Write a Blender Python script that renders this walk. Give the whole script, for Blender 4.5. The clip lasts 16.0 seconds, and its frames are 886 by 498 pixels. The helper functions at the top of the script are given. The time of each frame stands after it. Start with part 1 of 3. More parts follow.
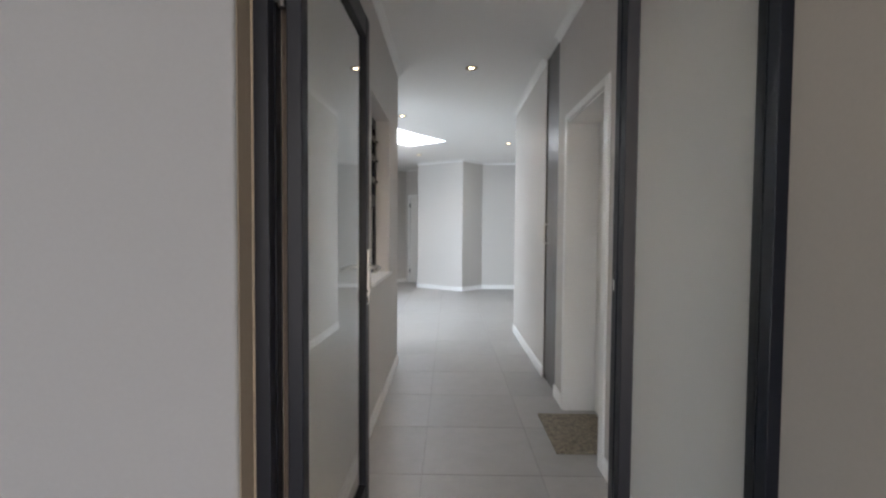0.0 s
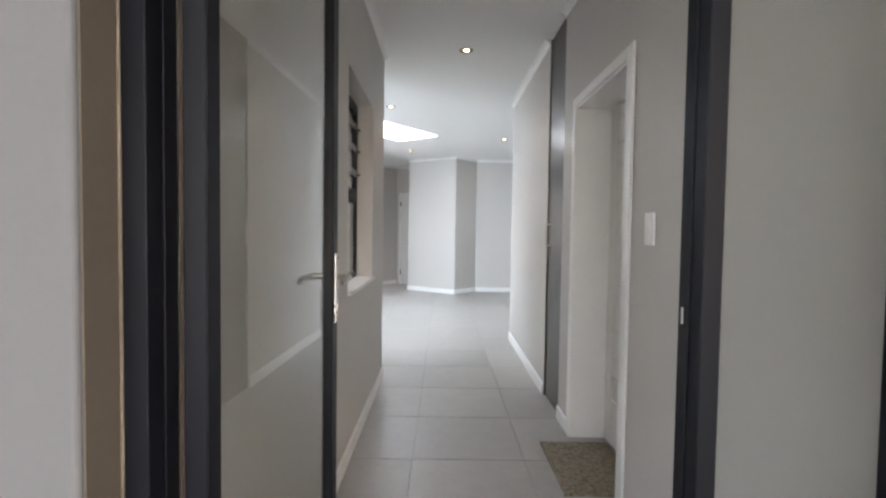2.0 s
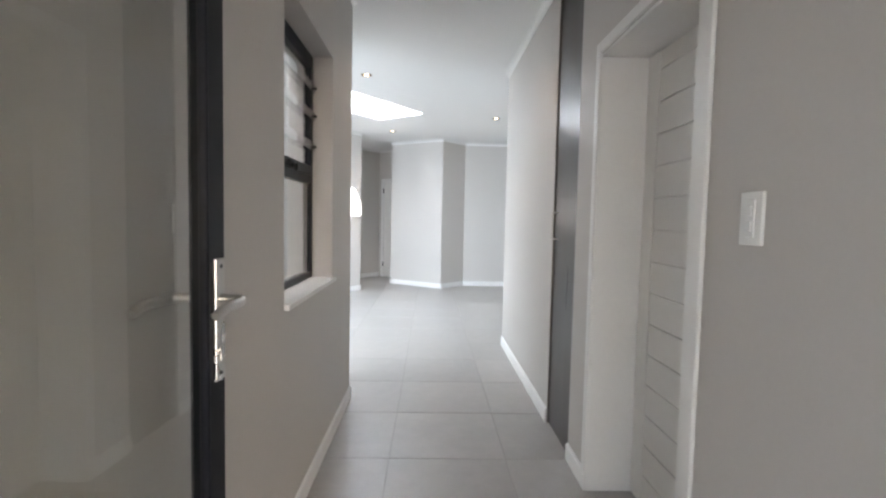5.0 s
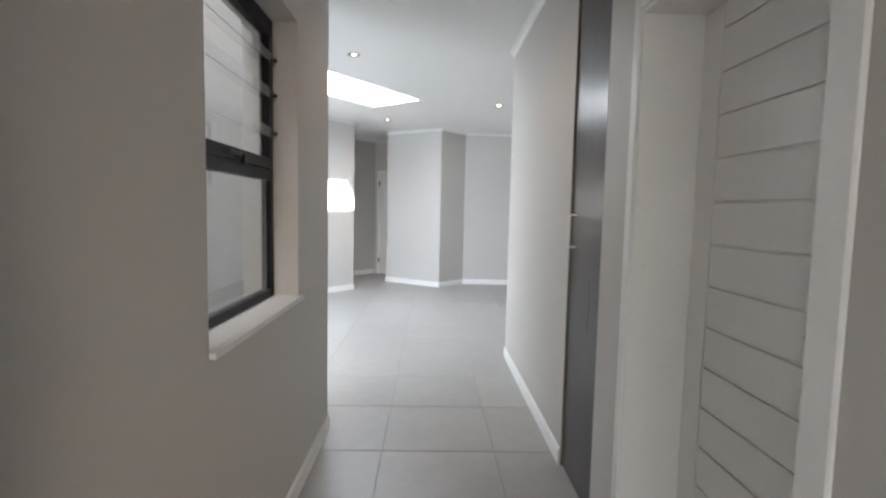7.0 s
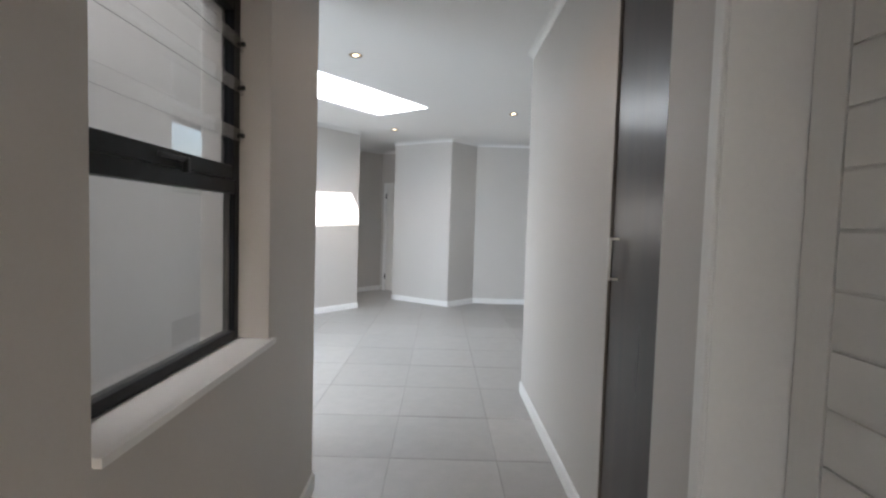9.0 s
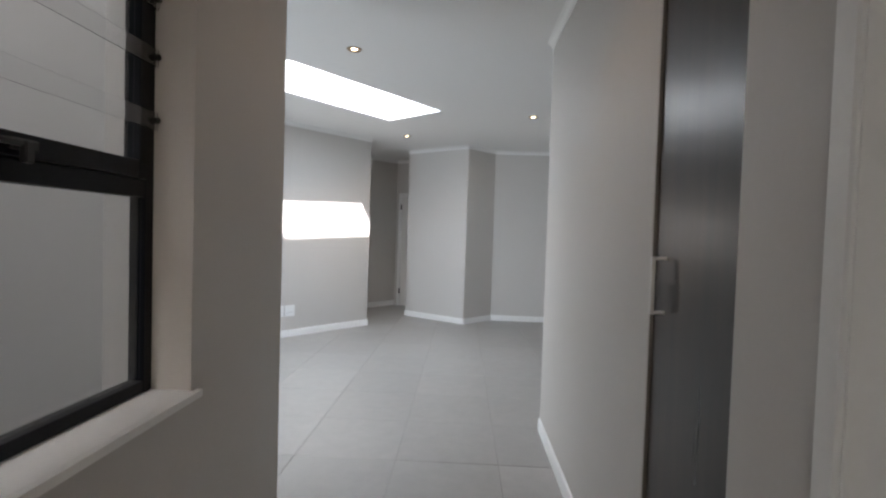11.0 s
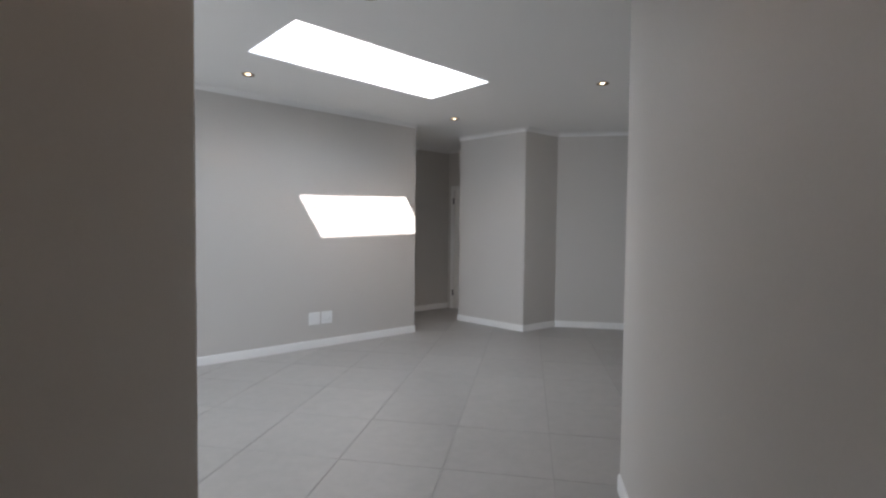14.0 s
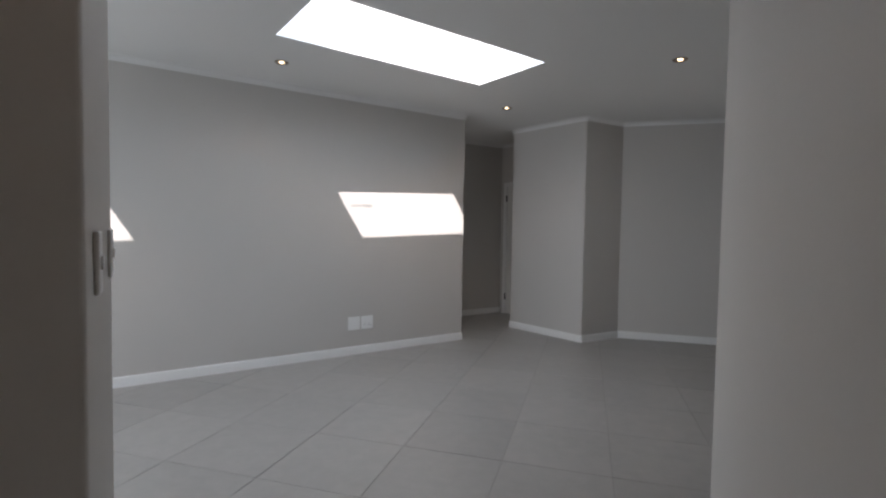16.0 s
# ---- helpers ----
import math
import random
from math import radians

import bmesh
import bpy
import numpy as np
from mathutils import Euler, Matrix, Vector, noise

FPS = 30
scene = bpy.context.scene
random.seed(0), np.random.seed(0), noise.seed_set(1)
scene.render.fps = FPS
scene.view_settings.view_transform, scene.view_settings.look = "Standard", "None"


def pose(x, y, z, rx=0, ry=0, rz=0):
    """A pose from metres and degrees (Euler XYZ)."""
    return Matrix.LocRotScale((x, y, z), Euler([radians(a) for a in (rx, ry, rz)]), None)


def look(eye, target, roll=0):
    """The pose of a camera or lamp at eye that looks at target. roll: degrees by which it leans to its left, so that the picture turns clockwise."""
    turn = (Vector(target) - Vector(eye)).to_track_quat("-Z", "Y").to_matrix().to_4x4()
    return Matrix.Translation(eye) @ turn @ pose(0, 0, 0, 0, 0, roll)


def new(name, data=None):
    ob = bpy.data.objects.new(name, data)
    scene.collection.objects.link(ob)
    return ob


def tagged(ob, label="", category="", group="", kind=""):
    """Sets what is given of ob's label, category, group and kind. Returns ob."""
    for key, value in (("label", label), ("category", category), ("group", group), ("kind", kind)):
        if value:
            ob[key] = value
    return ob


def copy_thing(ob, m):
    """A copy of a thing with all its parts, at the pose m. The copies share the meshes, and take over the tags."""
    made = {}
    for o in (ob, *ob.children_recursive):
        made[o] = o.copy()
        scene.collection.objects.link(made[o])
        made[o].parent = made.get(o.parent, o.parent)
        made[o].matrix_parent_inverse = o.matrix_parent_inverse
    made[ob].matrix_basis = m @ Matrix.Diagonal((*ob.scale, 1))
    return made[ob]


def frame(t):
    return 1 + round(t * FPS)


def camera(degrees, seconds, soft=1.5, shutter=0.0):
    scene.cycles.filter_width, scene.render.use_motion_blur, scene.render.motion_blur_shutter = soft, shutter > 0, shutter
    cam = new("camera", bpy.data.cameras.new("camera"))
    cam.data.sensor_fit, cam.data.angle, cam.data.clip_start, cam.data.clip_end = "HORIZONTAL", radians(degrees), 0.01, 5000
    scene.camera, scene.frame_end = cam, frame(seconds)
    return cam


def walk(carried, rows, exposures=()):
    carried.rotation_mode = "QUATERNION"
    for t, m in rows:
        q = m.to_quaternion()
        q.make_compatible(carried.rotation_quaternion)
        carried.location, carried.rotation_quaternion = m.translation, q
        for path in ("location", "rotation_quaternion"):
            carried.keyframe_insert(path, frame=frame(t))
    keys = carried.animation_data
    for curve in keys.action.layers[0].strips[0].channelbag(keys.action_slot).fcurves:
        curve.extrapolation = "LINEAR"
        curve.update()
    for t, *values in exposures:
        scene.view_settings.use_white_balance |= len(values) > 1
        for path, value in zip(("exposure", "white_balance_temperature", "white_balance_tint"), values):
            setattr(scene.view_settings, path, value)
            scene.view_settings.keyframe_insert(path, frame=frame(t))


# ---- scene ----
cam = camera(84.2, 16.0, soft=2.4)
PATH = [
    (0, (0.11, -0.023, 1.23), (0.085, 1.975, 1.153), 0.4),
    (0.5, (0.137, 0.076, 1.233), (0.104, 2.074, 1.155), 0.5),
    (1, (0.155, 0.191, 1.228), (0.123, 2.189, 1.151), 0.6),
    (1.5, (0.148, 0.303, 1.225), (0.133, 2.301, 1.15), 0.7),
    (2, (0.125, 0.41, 1.231), (0.129, 2.409, 1.154), 0.8),
    (2.5, (0.125, 0.525, 1.229), (0.132, 2.523, 1.15), 0.8),
    (3, (0.121, 0.644, 1.228), (0.125, 2.642, 1.143), 0.7),
    (3.5, (0.143, 0.764, 1.222), (0.136, 2.761, 1.13), 0.6),
    (4, (0.178, 0.899, 1.218), (0.169, 2.896, 1.116), 0.8),
    (4.5, (0.188, 1.017, 1.225), (0.198, 3.014, 1.113), 0.8),
    (5, (0.168, 1.145, 1.229), (0.223, 3.141, 1.109), 1.2),
    (7.5, (0.224, 1.775, 1.301), (0.274, 3.768, 1.142), 1.3),
    (8, (0.222, 1.886, 1.307), (0.264, 3.881, 1.16), 1.5),
    (8.5, (0.23, 1.996, 1.319), (0.258, 3.991, 1.187), 1.7),
    (9, (0.23, 2.114, 1.325), (0.243, 4.111, 1.219), 1.7),
    (11.5, (0.366, 2.708, 1.335), (0.251, 4.704, 1.274), 1.8),
    (12, (0.385, 2.85, 1.336), (0.23, 4.843, 1.27), 1.8),
    (12.5, (0.425, 2.969, 1.336), (0.205, 4.956, 1.267), 1.6),
    (13, (0.446, 3.091, 1.333), (0.158, 5.069, 1.263), 1.1),
    (13.5, (0.453, 3.238, 1.324), (0.124, 5.209, 1.251), 0.9),
    (14, (0.43, 3.388, 1.311), (0.086, 5.356, 1.235), 0.6),
    (14.5, (0.405, 3.499, 1.311), (0.049, 5.465, 1.229), 0.7),
    (15, (0.396, 3.622, 1.315), (-0.008, 5.579, 1.234), 0.6),
    (15.5, (0.431, 3.746, 1.326), (-0.058, 5.684, 1.242), 0.6),
    (16, (0.422, 3.856, 1.326), (-0.145, 5.772, 1.241), 0.9),
]
walk(cam, [(t, look(eye, target, roll)) for t, eye, target, roll in PATH],
     [(0, 2.36, 6560, 13.5), (1.5, 2.54, 6560, 13.5), (2.5, 2.74, 6560, 13.5), (3.5, 2.87, 6560, 13.5), (5, 2.75, 6560, 13.5), (7.5, 2.4, 6610, 13.5),
      (9, 2.13, 6660, 14), (12.5, 1.47, 6760, 15.5), (14.5, 1.04, 6900, 17.5), (16, 0.66, 6900, 17.5)])

# ---------------------------------------------------------------- world and light
SUN_WAY = Vector((-0.482, 0.988, -0.83)).normalized()
world = bpy.data.worlds.new("sky")
scene.world = world
world.use_nodes = True
wn = world.node_tree.nodes
sky = wn.new("ShaderNodeTexSky")
sky.sky_type, sky.sun_disc = "NISHITA", False
sky.dust_density = 3.0
sky.sun_elevation = math.asin(-SUN_WAY.z)
sky.sun_rotation = math.atan2(-SUN_WAY.x, -SUN_WAY.y)
world.node_tree.links.new(sky.outputs[0], wn["Background"].inputs[0])
wn["Background"].inputs[1].default_value = 0.15

sun_data = bpy.data.lights.new("sun", "SUN")
sun_data.energy, sun_data.angle, sun_data.color = 5.0, radians(0.53), (0.97, 0.985, 1.0)
sun = new("sun", sun_data)
sun.rotation_mode = "QUATERNION"
sun.rotation_quaternion = SUN_WAY.to_track_quat("-Z", "Y")
sun.location = (2, -3, 8)


def area_lamp(name, m, sx, sy, power, colour):
    data = bpy.data.lights.new(name, "AREA")
    data.shape, data.size, data.size_y, data.energy, data.color = "RECTANGLE", sx, sy, power, colour
    ob = new(name, data)
    ob.matrix_world = m
    return ob


# ---------------------------------------------------------------- materials
def material(name):
    mat = bpy.data.materials.new(name)
    mat.use_nodes = True
    nt = mat.node_tree
    return mat, nt, nt.nodes["Principled BSDF"]


def node(nt, kind, **inputs):
    n = nt.nodes.new(kind)
    for key, value in inputs.items():
        n.inputs[key.replace("_", " ")].default_value = value
    return n


def varied(name, colour, rough, spread=0.06, coarse=1.3, fine=60.0, bump=0.05, rough_spread=0.08, stretch=(1, 1, 1),
           metallic=0.0, piece=0.0, coat=0.0, specular=0.5, bump_distance=0.002):
    """A surface with large soft stains, fine grain, uneven gloss and a little relief."""
    mat, nt, bsdf = material(name)
    link = nt.links.new
    coord = nt.nodes.new("ShaderNodeTexCoord")
    mapping = node(nt, "ShaderNodeMapping", Scale=stretch)
    link(coord.outputs["Object"], mapping.inputs["Vector"])
    if piece:
        where = nt.nodes.new("ShaderNodeObjectInfo")
        shift = nt.nodes.new("ShaderNodeVectorMath")
        shift.operation = "SCALE"
        shift.inputs[0].default_value = (31.0, 17.0, 9.0)
        link(where.outputs["Random"], shift.inputs["Scale"])
        link(shift.outputs[0], mapping.inputs["Location"])
    big = node(nt, "ShaderNodeTexNoise", Scale=coarse, Detail=4.0, Roughness=0.6)
    small = node(nt, "ShaderNodeTexNoise", Scale=fine, Detail=5.0, Roughness=0.65)
    link(mapping.outputs[0], big.inputs["Vector"])
    link(mapping.outputs[0], small.inputs["Vector"])
    add = nt.nodes.new("ShaderNodeMath")
    add.operation = "ADD"
    link(big.outputs["Fac"], add.inputs[0])
    link(small.outputs["Fac"], add.inputs[1])
    span = node(nt, "ShaderNodeMapRange")
    span.inputs["From Min"].default_value, span.inputs["From Max"].default_value = 0.6, 1.4
    span.inputs["To Min"].default_value, span.inputs["To Max"].default_value = 1 - spread, 1 + spread
    link(add.outputs[0], span.inputs["Value"])
    value = span.outputs[0]
    if piece:
        info = nt.nodes.new("ShaderNodeObjectInfo")
        each = node(nt, "ShaderNodeMapRange")
        each.inputs["To Min"].default_value, each.inputs["To Max"].default_value = 1 - piece, 1 + piece
        link(info.outputs["Random"], each.inputs["Value"])
        times = nt.nodes.new("ShaderNodeMath")
        times.operation = "MULTIPLY"
        link(value, times.inputs[0])
        link(each.outputs[0], times.inputs[1])
        value = times.outputs[0]
    tint = nt.nodes.new("ShaderNodeVectorMath")
    tint.operation = "SCALE"
    tint.inputs[0].default_value = colour
    link(value, tint.inputs["Scale"])
    link(tint.outputs[0], bsdf.inputs["Base Color"])
    gloss = node(nt, "ShaderNodeMapRange")
    gloss.inputs["From Min"].default_value, gloss.inputs["From Max"].default_value = 0.3, 0.7
    gloss.inputs["To Min"].default_value, gloss.inputs["To Max"].default_value = rough - rough_spread, rough + rough_spread
    link(big.outputs["Fac"], gloss.inputs["Value"])
    link(gloss.outputs[0], bsdf.inputs["Roughness"])
    if bump:
        relief = node(nt, "ShaderNodeBump", Strength=bump, Distance=bump_distance)
        link(small.outputs["Fac"], relief.inputs["Height"])
        link(relief.outputs[0], bsdf.inputs["Normal"])
    bsdf.inputs["Metallic"].default_value = metallic
    bsdf.inputs["Coat Weight"].default_value = coat
    bsdf.inputs["Specular IOR Level"].default_value = specular
    return mat


WALL = varied("greige_wall_paint", (0.540, 0.516, 0.488), 0.55, 0.025, 0.8, 90, 0.08, 0.08)
# outer plaster; the front wall and reveal get copies tinted by their light
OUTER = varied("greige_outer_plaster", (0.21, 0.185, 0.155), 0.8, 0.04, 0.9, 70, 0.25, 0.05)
# darker copy of the outer plaster: the reveal's shade put into its colour
SHADED_REVEAL = varied("shade_toned_reveal_plaster", (0.085, 0.069, 0.052), 0.8, 0.1, 2.5, 50, 0.3, 0.05)
SEALANT = varied("aged_cream_sealant", (0.15, 0.125, 0.095), 0.8, 0.35, 9, 60, 0.5, 0.05)
FILLER = varied("rough_brown_filler", (0.06, 0.046, 0.037), 0.9, 0.3, 6, 50, 0.5, 0.05)
# outer plaster again, with the open sky's grey tone put into its colour
SKYTONE_OUT = varied("sky_toned_outer_plaster", (0.108, 0.110, 0.116), 0.8, 0.05, 0.9, 70, 0.25, 0.05)
WHITE_OUT = varied("white_outer_plaster", (0.60, 0.59, 0.575), 0.8, 0.04, 0.9, 70, 0.25, 0.05)
CEIL = varied("white_ceiling_paint", (0.78, 0.775, 0.76), 0.75, 0.02, 0.7, 80, 0.06)
TRIM = varied("white_gloss_trim", (0.78, 0.775, 0.76), 0.4, 0.03, 1.5, 50, 0.03)
TILE = varied("light_grey_porcelain", (0.375, 0.358, 0.335), 0.38, 0.1, 1.5, 11, 0.0, 0.06, piece=0.045)
GROUT = varied("grey_grout", (0.325, 0.31, 0.285), 0.85, 0.12, 3, 80, 0.2)
ALU = varied("charcoal_powder_coat", (0.0048, 0.0056, 0.0088), 0.42, 0.1, 2, 220, 0.06, 0.06, specular=0.2)
CHROME = varied("satin_steel", (0.60, 0.585, 0.56), 0.3, 0.05, 6, 160, 0.02, 0.04, metallic=1.0)
BLACK = varied("black_plastic", (0.012, 0.012, 0.013), 0.45, 0.1, 5, 90, 0.05)
PLASTIC = varied("white_plastic", (0.80, 0.80, 0.79), 0.36, 0.015, 5, 90, 0.01, 0.04)
CONCRETE = varied("porch_concrete", (0.27, 0.26, 0.245), 0.8, 0.15, 1.2, 40, 0.3)
SHAFT = varied("white_shaft_paint", (0.82, 0.83, 0.84), 0.7, 0.02, 1, 60, 0.05)
VENEER = varied("dark_wood_veneer", (0.027, 0.0165, 0.012), 0.30, 0.8, 1.5, 4.0, 0.005, 0.03, stretch=(5, 5, 0.3), bump_distance=0.0003, specular=0.4)
DOORPAINT = varied("white_door_enamel", (0.74, 0.73, 0.70), 0.38, 0.03, 1.5, 60, 0.03)
MAT = varied("brown_coir", (0.24, 0.205, 0.15), 0.95, 0.95, 48, 150, 1.0, 0.03, bump_distance=0.006)


def clear_glass(name, tint, rough=0.0):
    mat, nt, bsdf = material(name)
    bsdf.inputs["Base Color"].default_value = (*tint, 1)
    bsdf.inputs["Roughness"].default_value = rough
    bsdf.inputs["IOR"].default_value = 1.5
    bsdf.inputs["Transmission Weight"].default_value = 1.0
    return mat


GLASS = clear_glass("clear_glass", (0.95, 0.97, 0.95))
ACRYLIC = clear_glass("clear_acrylic", (0.98, 0.985, 0.985), 0.02)


def lamp_glow(name, colour, strength):
    mat, nt, bsdf = material(name)
    bsdf.inputs["Emission Color"].default_value = (*colour, 1)
    bsdf.inputs["Emission Strength"].default_value = strength
    return mat


EDGING = varied("brown_edge_band", (0.16, 0.135, 0.115), 0.5, 0.1, 3, 60, 0.05)
BRONZE = varied("brushed_bronze", (0.30, 0.22, 0.14), 0.36, 0.08, 8, 120, 0.03, 0.05, metallic=1.0)
LEAFY = varied("green_leaves", (0.06, 0.10, 0.035), 0.5, 0.3, 3, 40, 0.05)
BULB = lamp_glow("warm_bulb", (1.0, 0.80, 0.5), 3.2)


# ---------------------------------------------------------------- mesh helpers
def box(bm, x0, x1, y0, y1, z0, z1):
    m = Matrix.Translation(((x0 + x1) / 2, (y0 + y1) / 2, (z0 + z1) / 2)) @ Matrix.Diagonal((x1 - x0, y1 - y0, z1 - z0, 1))
    return bmesh.ops.create_cube(bm, size=1, matrix=m)["verts"]


def boxes(*rows, bevel=0.0, segments=1):
    bm = bmesh.new()
    for r in rows:
        box(bm, *r)
    if bevel:
        bmesh.ops.bevel(bm, geom=bm.edges[:], offset=bevel, segments=segments, affect="EDGES", profile=0.5)
    return bm


def prism(bm, points, z0, z1):
    """An upright block over a plan outline."""
    low = [bm.verts.new((x, y, z0)) for x, y in points]
    high = [bm.verts.new((x, y, z1)) for x, y in points]
    n = len(points)
    bm.faces.new(low)
    bm.faces.new(high)
    for i in range(n):
        bm.faces.new((low[i], low[(i + 1) % n], high[(i + 1) % n], high[i]))
    bmesh.ops.recalc_face_normals(bm, faces=bm.faces[:])
    return bm


def prisms(*rows):
    bm = bmesh.new()
    for points, z0, z1 in rows:
        prism(bm, points, z0, z1)
    return bm


def rod(bm, a, b, radius, sides=16, radius2=None):
    a, b = Vector(a), Vector(b)
    m = Matrix.Translation((a + b) / 2) @ (b - a).to_track_quat("Z", "Y").to_matrix().to_4x4()
    return bmesh.ops.create_cone(bm, cap_ends=True, segments=sides, radius1=radius, radius2=radius if radius2 is None else radius2,
                                 depth=(b - a).length, matrix=m)["verts"]


def tube(bm, points, radii, sides=12, flat=1.0):
    """A round bar swept along points, with its radius at each of them; flat squeezes it in z."""
    rings = []
    pts = [Vector(p) for p in points]
    for i, p in enumerate(pts):
        way = (pts[min(i + 1, len(pts) - 1)] - pts[max(i - 1, 0)]).normalized()
        side = way.cross(Vector((0, 0, 1)))
        side = side.normalized() if side.length > 0.01 else Vector((1, 0, 0))
        up = side.cross(way).normalized()
        rings.append([bm.verts.new(p + radii[i] * (math.cos(k * math.tau / sides) * side + flat * math.sin(k * math.tau / sides) * up))
                      for k in range(sides)])
    for r0, r1 in zip(rings, rings[1:]):
        for k in range(sides):
            bm.faces.new((r0[k], r0[(k + 1) % sides], r1[(k + 1) % sides], r1[k]))
    bm.faces.new(rings[0])
    bm.faces.new(rings[-1])
    bmesh.ops.recalc_face_normals(bm, faces=bm.faces[:])


def lathe(bm, profile, sides=32, m=Matrix()):
    """A turned shape round z from (radius, height) pairs."""
    rings = [[bm.verts.new(m @ Vector((r * math.cos(k * math.tau / sides), r * math.sin(k * math.tau / sides), z))) for k in range(sides)]
             for r, z in profile]
    for r0, r1 in zip(rings, rings[1:]):
        for k in range(sides):
            bm.faces.new((r0[k], r0[(k + 1) % sides], r1[(k + 1) % sides], r1[k]))


def mesh_of(name, bm, mat, smooth=False):
    data = bpy.data.meshes.new(name)
    bm.to_mesh(data)
    bm.free()
    data.materials.append(mat)
    if smooth:
        for p in data.polygons:
            p.use_smooth = True
        data.set_sharp_from_angle(angle=radians(35))
    return data


def part(name, bm, mat, parent, label="", smooth=False):
    ob = new(name, mesh_of(name, bm, mat, smooth))
    ob.parent = parent
    if label:
        ob["label"] = label
    return ob


def setting(name, bm, mat, label="", category="", m=None, smooth=False):
    ob = new(name, mesh_of(name, bm, mat, smooth))
    if m is not None:
        ob.matrix_world = m
    return tagged(ob, label, category, kind="structure")


def thing(name, m, label, category, group="", kind=""):
    ob = new(name)
    ob.empty_display_size = 0.1
    ob.matrix_world = m
    return tagged(ob, label, category, group, kind)


CEILING = 2.64
LEFT, RIGHT = -0.362, 0.906
FACE = 1.071          # outer face of the front wall
LEFT_END, RIGHT_END = 4.455, 5.95
STUB = Vector((-0.857, 4.906, 0))   # far end of the passage's angled left corner

# ---------------------------------------------------------------- floor slab, ceiling
setting("floor", boxes((-8, 5, 1.05, 14, -0.2, -0.003)), GROUT, "pale grey porcelain tiled floor with narrow grey joints", "floor")
setting("ground", boxes((-60, 60, -60, 90, -0.4, -0.2)), CONCRETE, "plain grey paved ground outside", "ground")
setting("pavement", boxes((-3, 3, -6, 1.05, -0.2, -0.02)), CONCRETE, "grey concrete porch floor", "pavement")

# skylight corners on the ceiling: near the sunlit wall and away from it
SKY_U = Vector((0.60, 0.80, 0))
SKY_V = Vector((0.80, -0.60, 0))
SKY_O = Vector((-1.681, 6.82, 0))
SKY_LONG, SKY_WIDE = 1.852, 0.785


def skylight_plan(o):
    return [o, o + SKY_U * SKY_LONG, o + SKY_U * SKY_LONG + SKY_V * SKY_WIDE, o + SKY_V * SKY_WIDE]


SKYLIGHTS = [SKY_O, SKY_O - SKY_U * 3.48 - SKY_V * 0.06]


def ceiling_mesh():
    bm = bmesh.new()
    loops = [[Vector(p) for p in ((-0.6, 1.08, 0), (5, 1.08, 0), (5, 5.75, 0), (2.5, 5.75, 0), (2.5, 10.5, 0), (0.8, 10.5, 0), (0.8, 14, 0), (-8, 14, 0), (-8, 0.9, 0), (-3.55, 0.9, 0), (-0.74, 4.68, 0), (-0.6, 4.4, 0))]] + [skylight_plan(o) for o in SKYLIGHTS]
    edges = []
    for loop in loops:
        vs = [bm.verts.new((p.x, p.y, CEILING)) for p in loop]
        edges += [bm.edges.new((vs[i], vs[(i + 1) % len(vs)])) for i in range(len(vs))]
    bmesh.ops.triangle_fill(bm, use_beauty=True, edges=edges)
    out = bmesh.ops.extrude_face_region(bm, geom=bm.faces[:])
    bmesh.ops.translate(bm, verts=[v for v in out["geom"] if isinstance(v, bmesh.types.BMVert)], vec=(0, 0, 0.2))
    bmesh.ops.recalc_face_normals(bm, faces=bm.faces[:])
    return bm


setting("ceiling", ceiling_mesh(), CEIL, "smooth white painted plasterboard ceiling", "ceiling")

# ---------------------------------------------------------------- walls of the passage
WIN_Y0, WIN_Y1, WIN_Z0, WIN_Z1 = 2.945, 3.82, 0.902, 2.072


def rounded(points, which, r=0.012, n=4):
    """The plan outline with the named corners rounded off."""
    out = []
    for i, p in enumerate(points):
        p = Vector(p)
        if i not in which:
            out.append((p.x, p.y))
            continue
        a, b = (Vector(points[i - 1]) - p).normalized() * r, (Vector(points[(i + 1) % len(points)]) - p).normalized() * r
        for k in range(n + 1):
            f = k / n
            q = p + a * (1 - f) ** 2 + b * f ** 2
            out.append((q.x, q.y))
    return out


left_mesh = boxes((-0.605, LEFT, 1.305, WIN_Y0, -0.05, CEILING), (-0.605, LEFT, WIN_Y0, WIN_Y1, -0.05, WIN_Z0 - 0.02), (-0.605, LEFT, WIN_Y0, WIN_Y1, WIN_Z1, CEILING))
prism(left_mesh, rounded([(LEFT, WIN_Y1), (LEFT, LEFT_END), (STUB.x, STUB.y), (-1.02, 4.74), (-0.605, 4.36), (-0.605, WIN_Y1)], (1, 2)), -0.05, CEILING)
setting("wall_left", left_mesh, WALL, "greige painted plaster wall of the entrance passage", "wall")
DOOR_Y0, DOOR_Y1, DOOR_Z = 2.507, 3.318, 1.965
WARD_Y0, WARD_Y1 = 3.610, 4.070
setting("wall_right", boxes(
    (RIGHT, 1.15, 1.262, DOOR_Y0, -0.05, CEILING), (RIGHT, 1.15, DOOR_Y0, DOOR_Y1, DOOR_Z, CEILING),
    (RIGHT, 1.15, DOOR_Y1, WARD_Y0, -0.05, CEILING), (RIGHT, 1.15, WARD_Y1, RIGHT_END, -0.05, CEILING)),
    WALL, "greige painted plaster wall of the entrance passage", "wall")
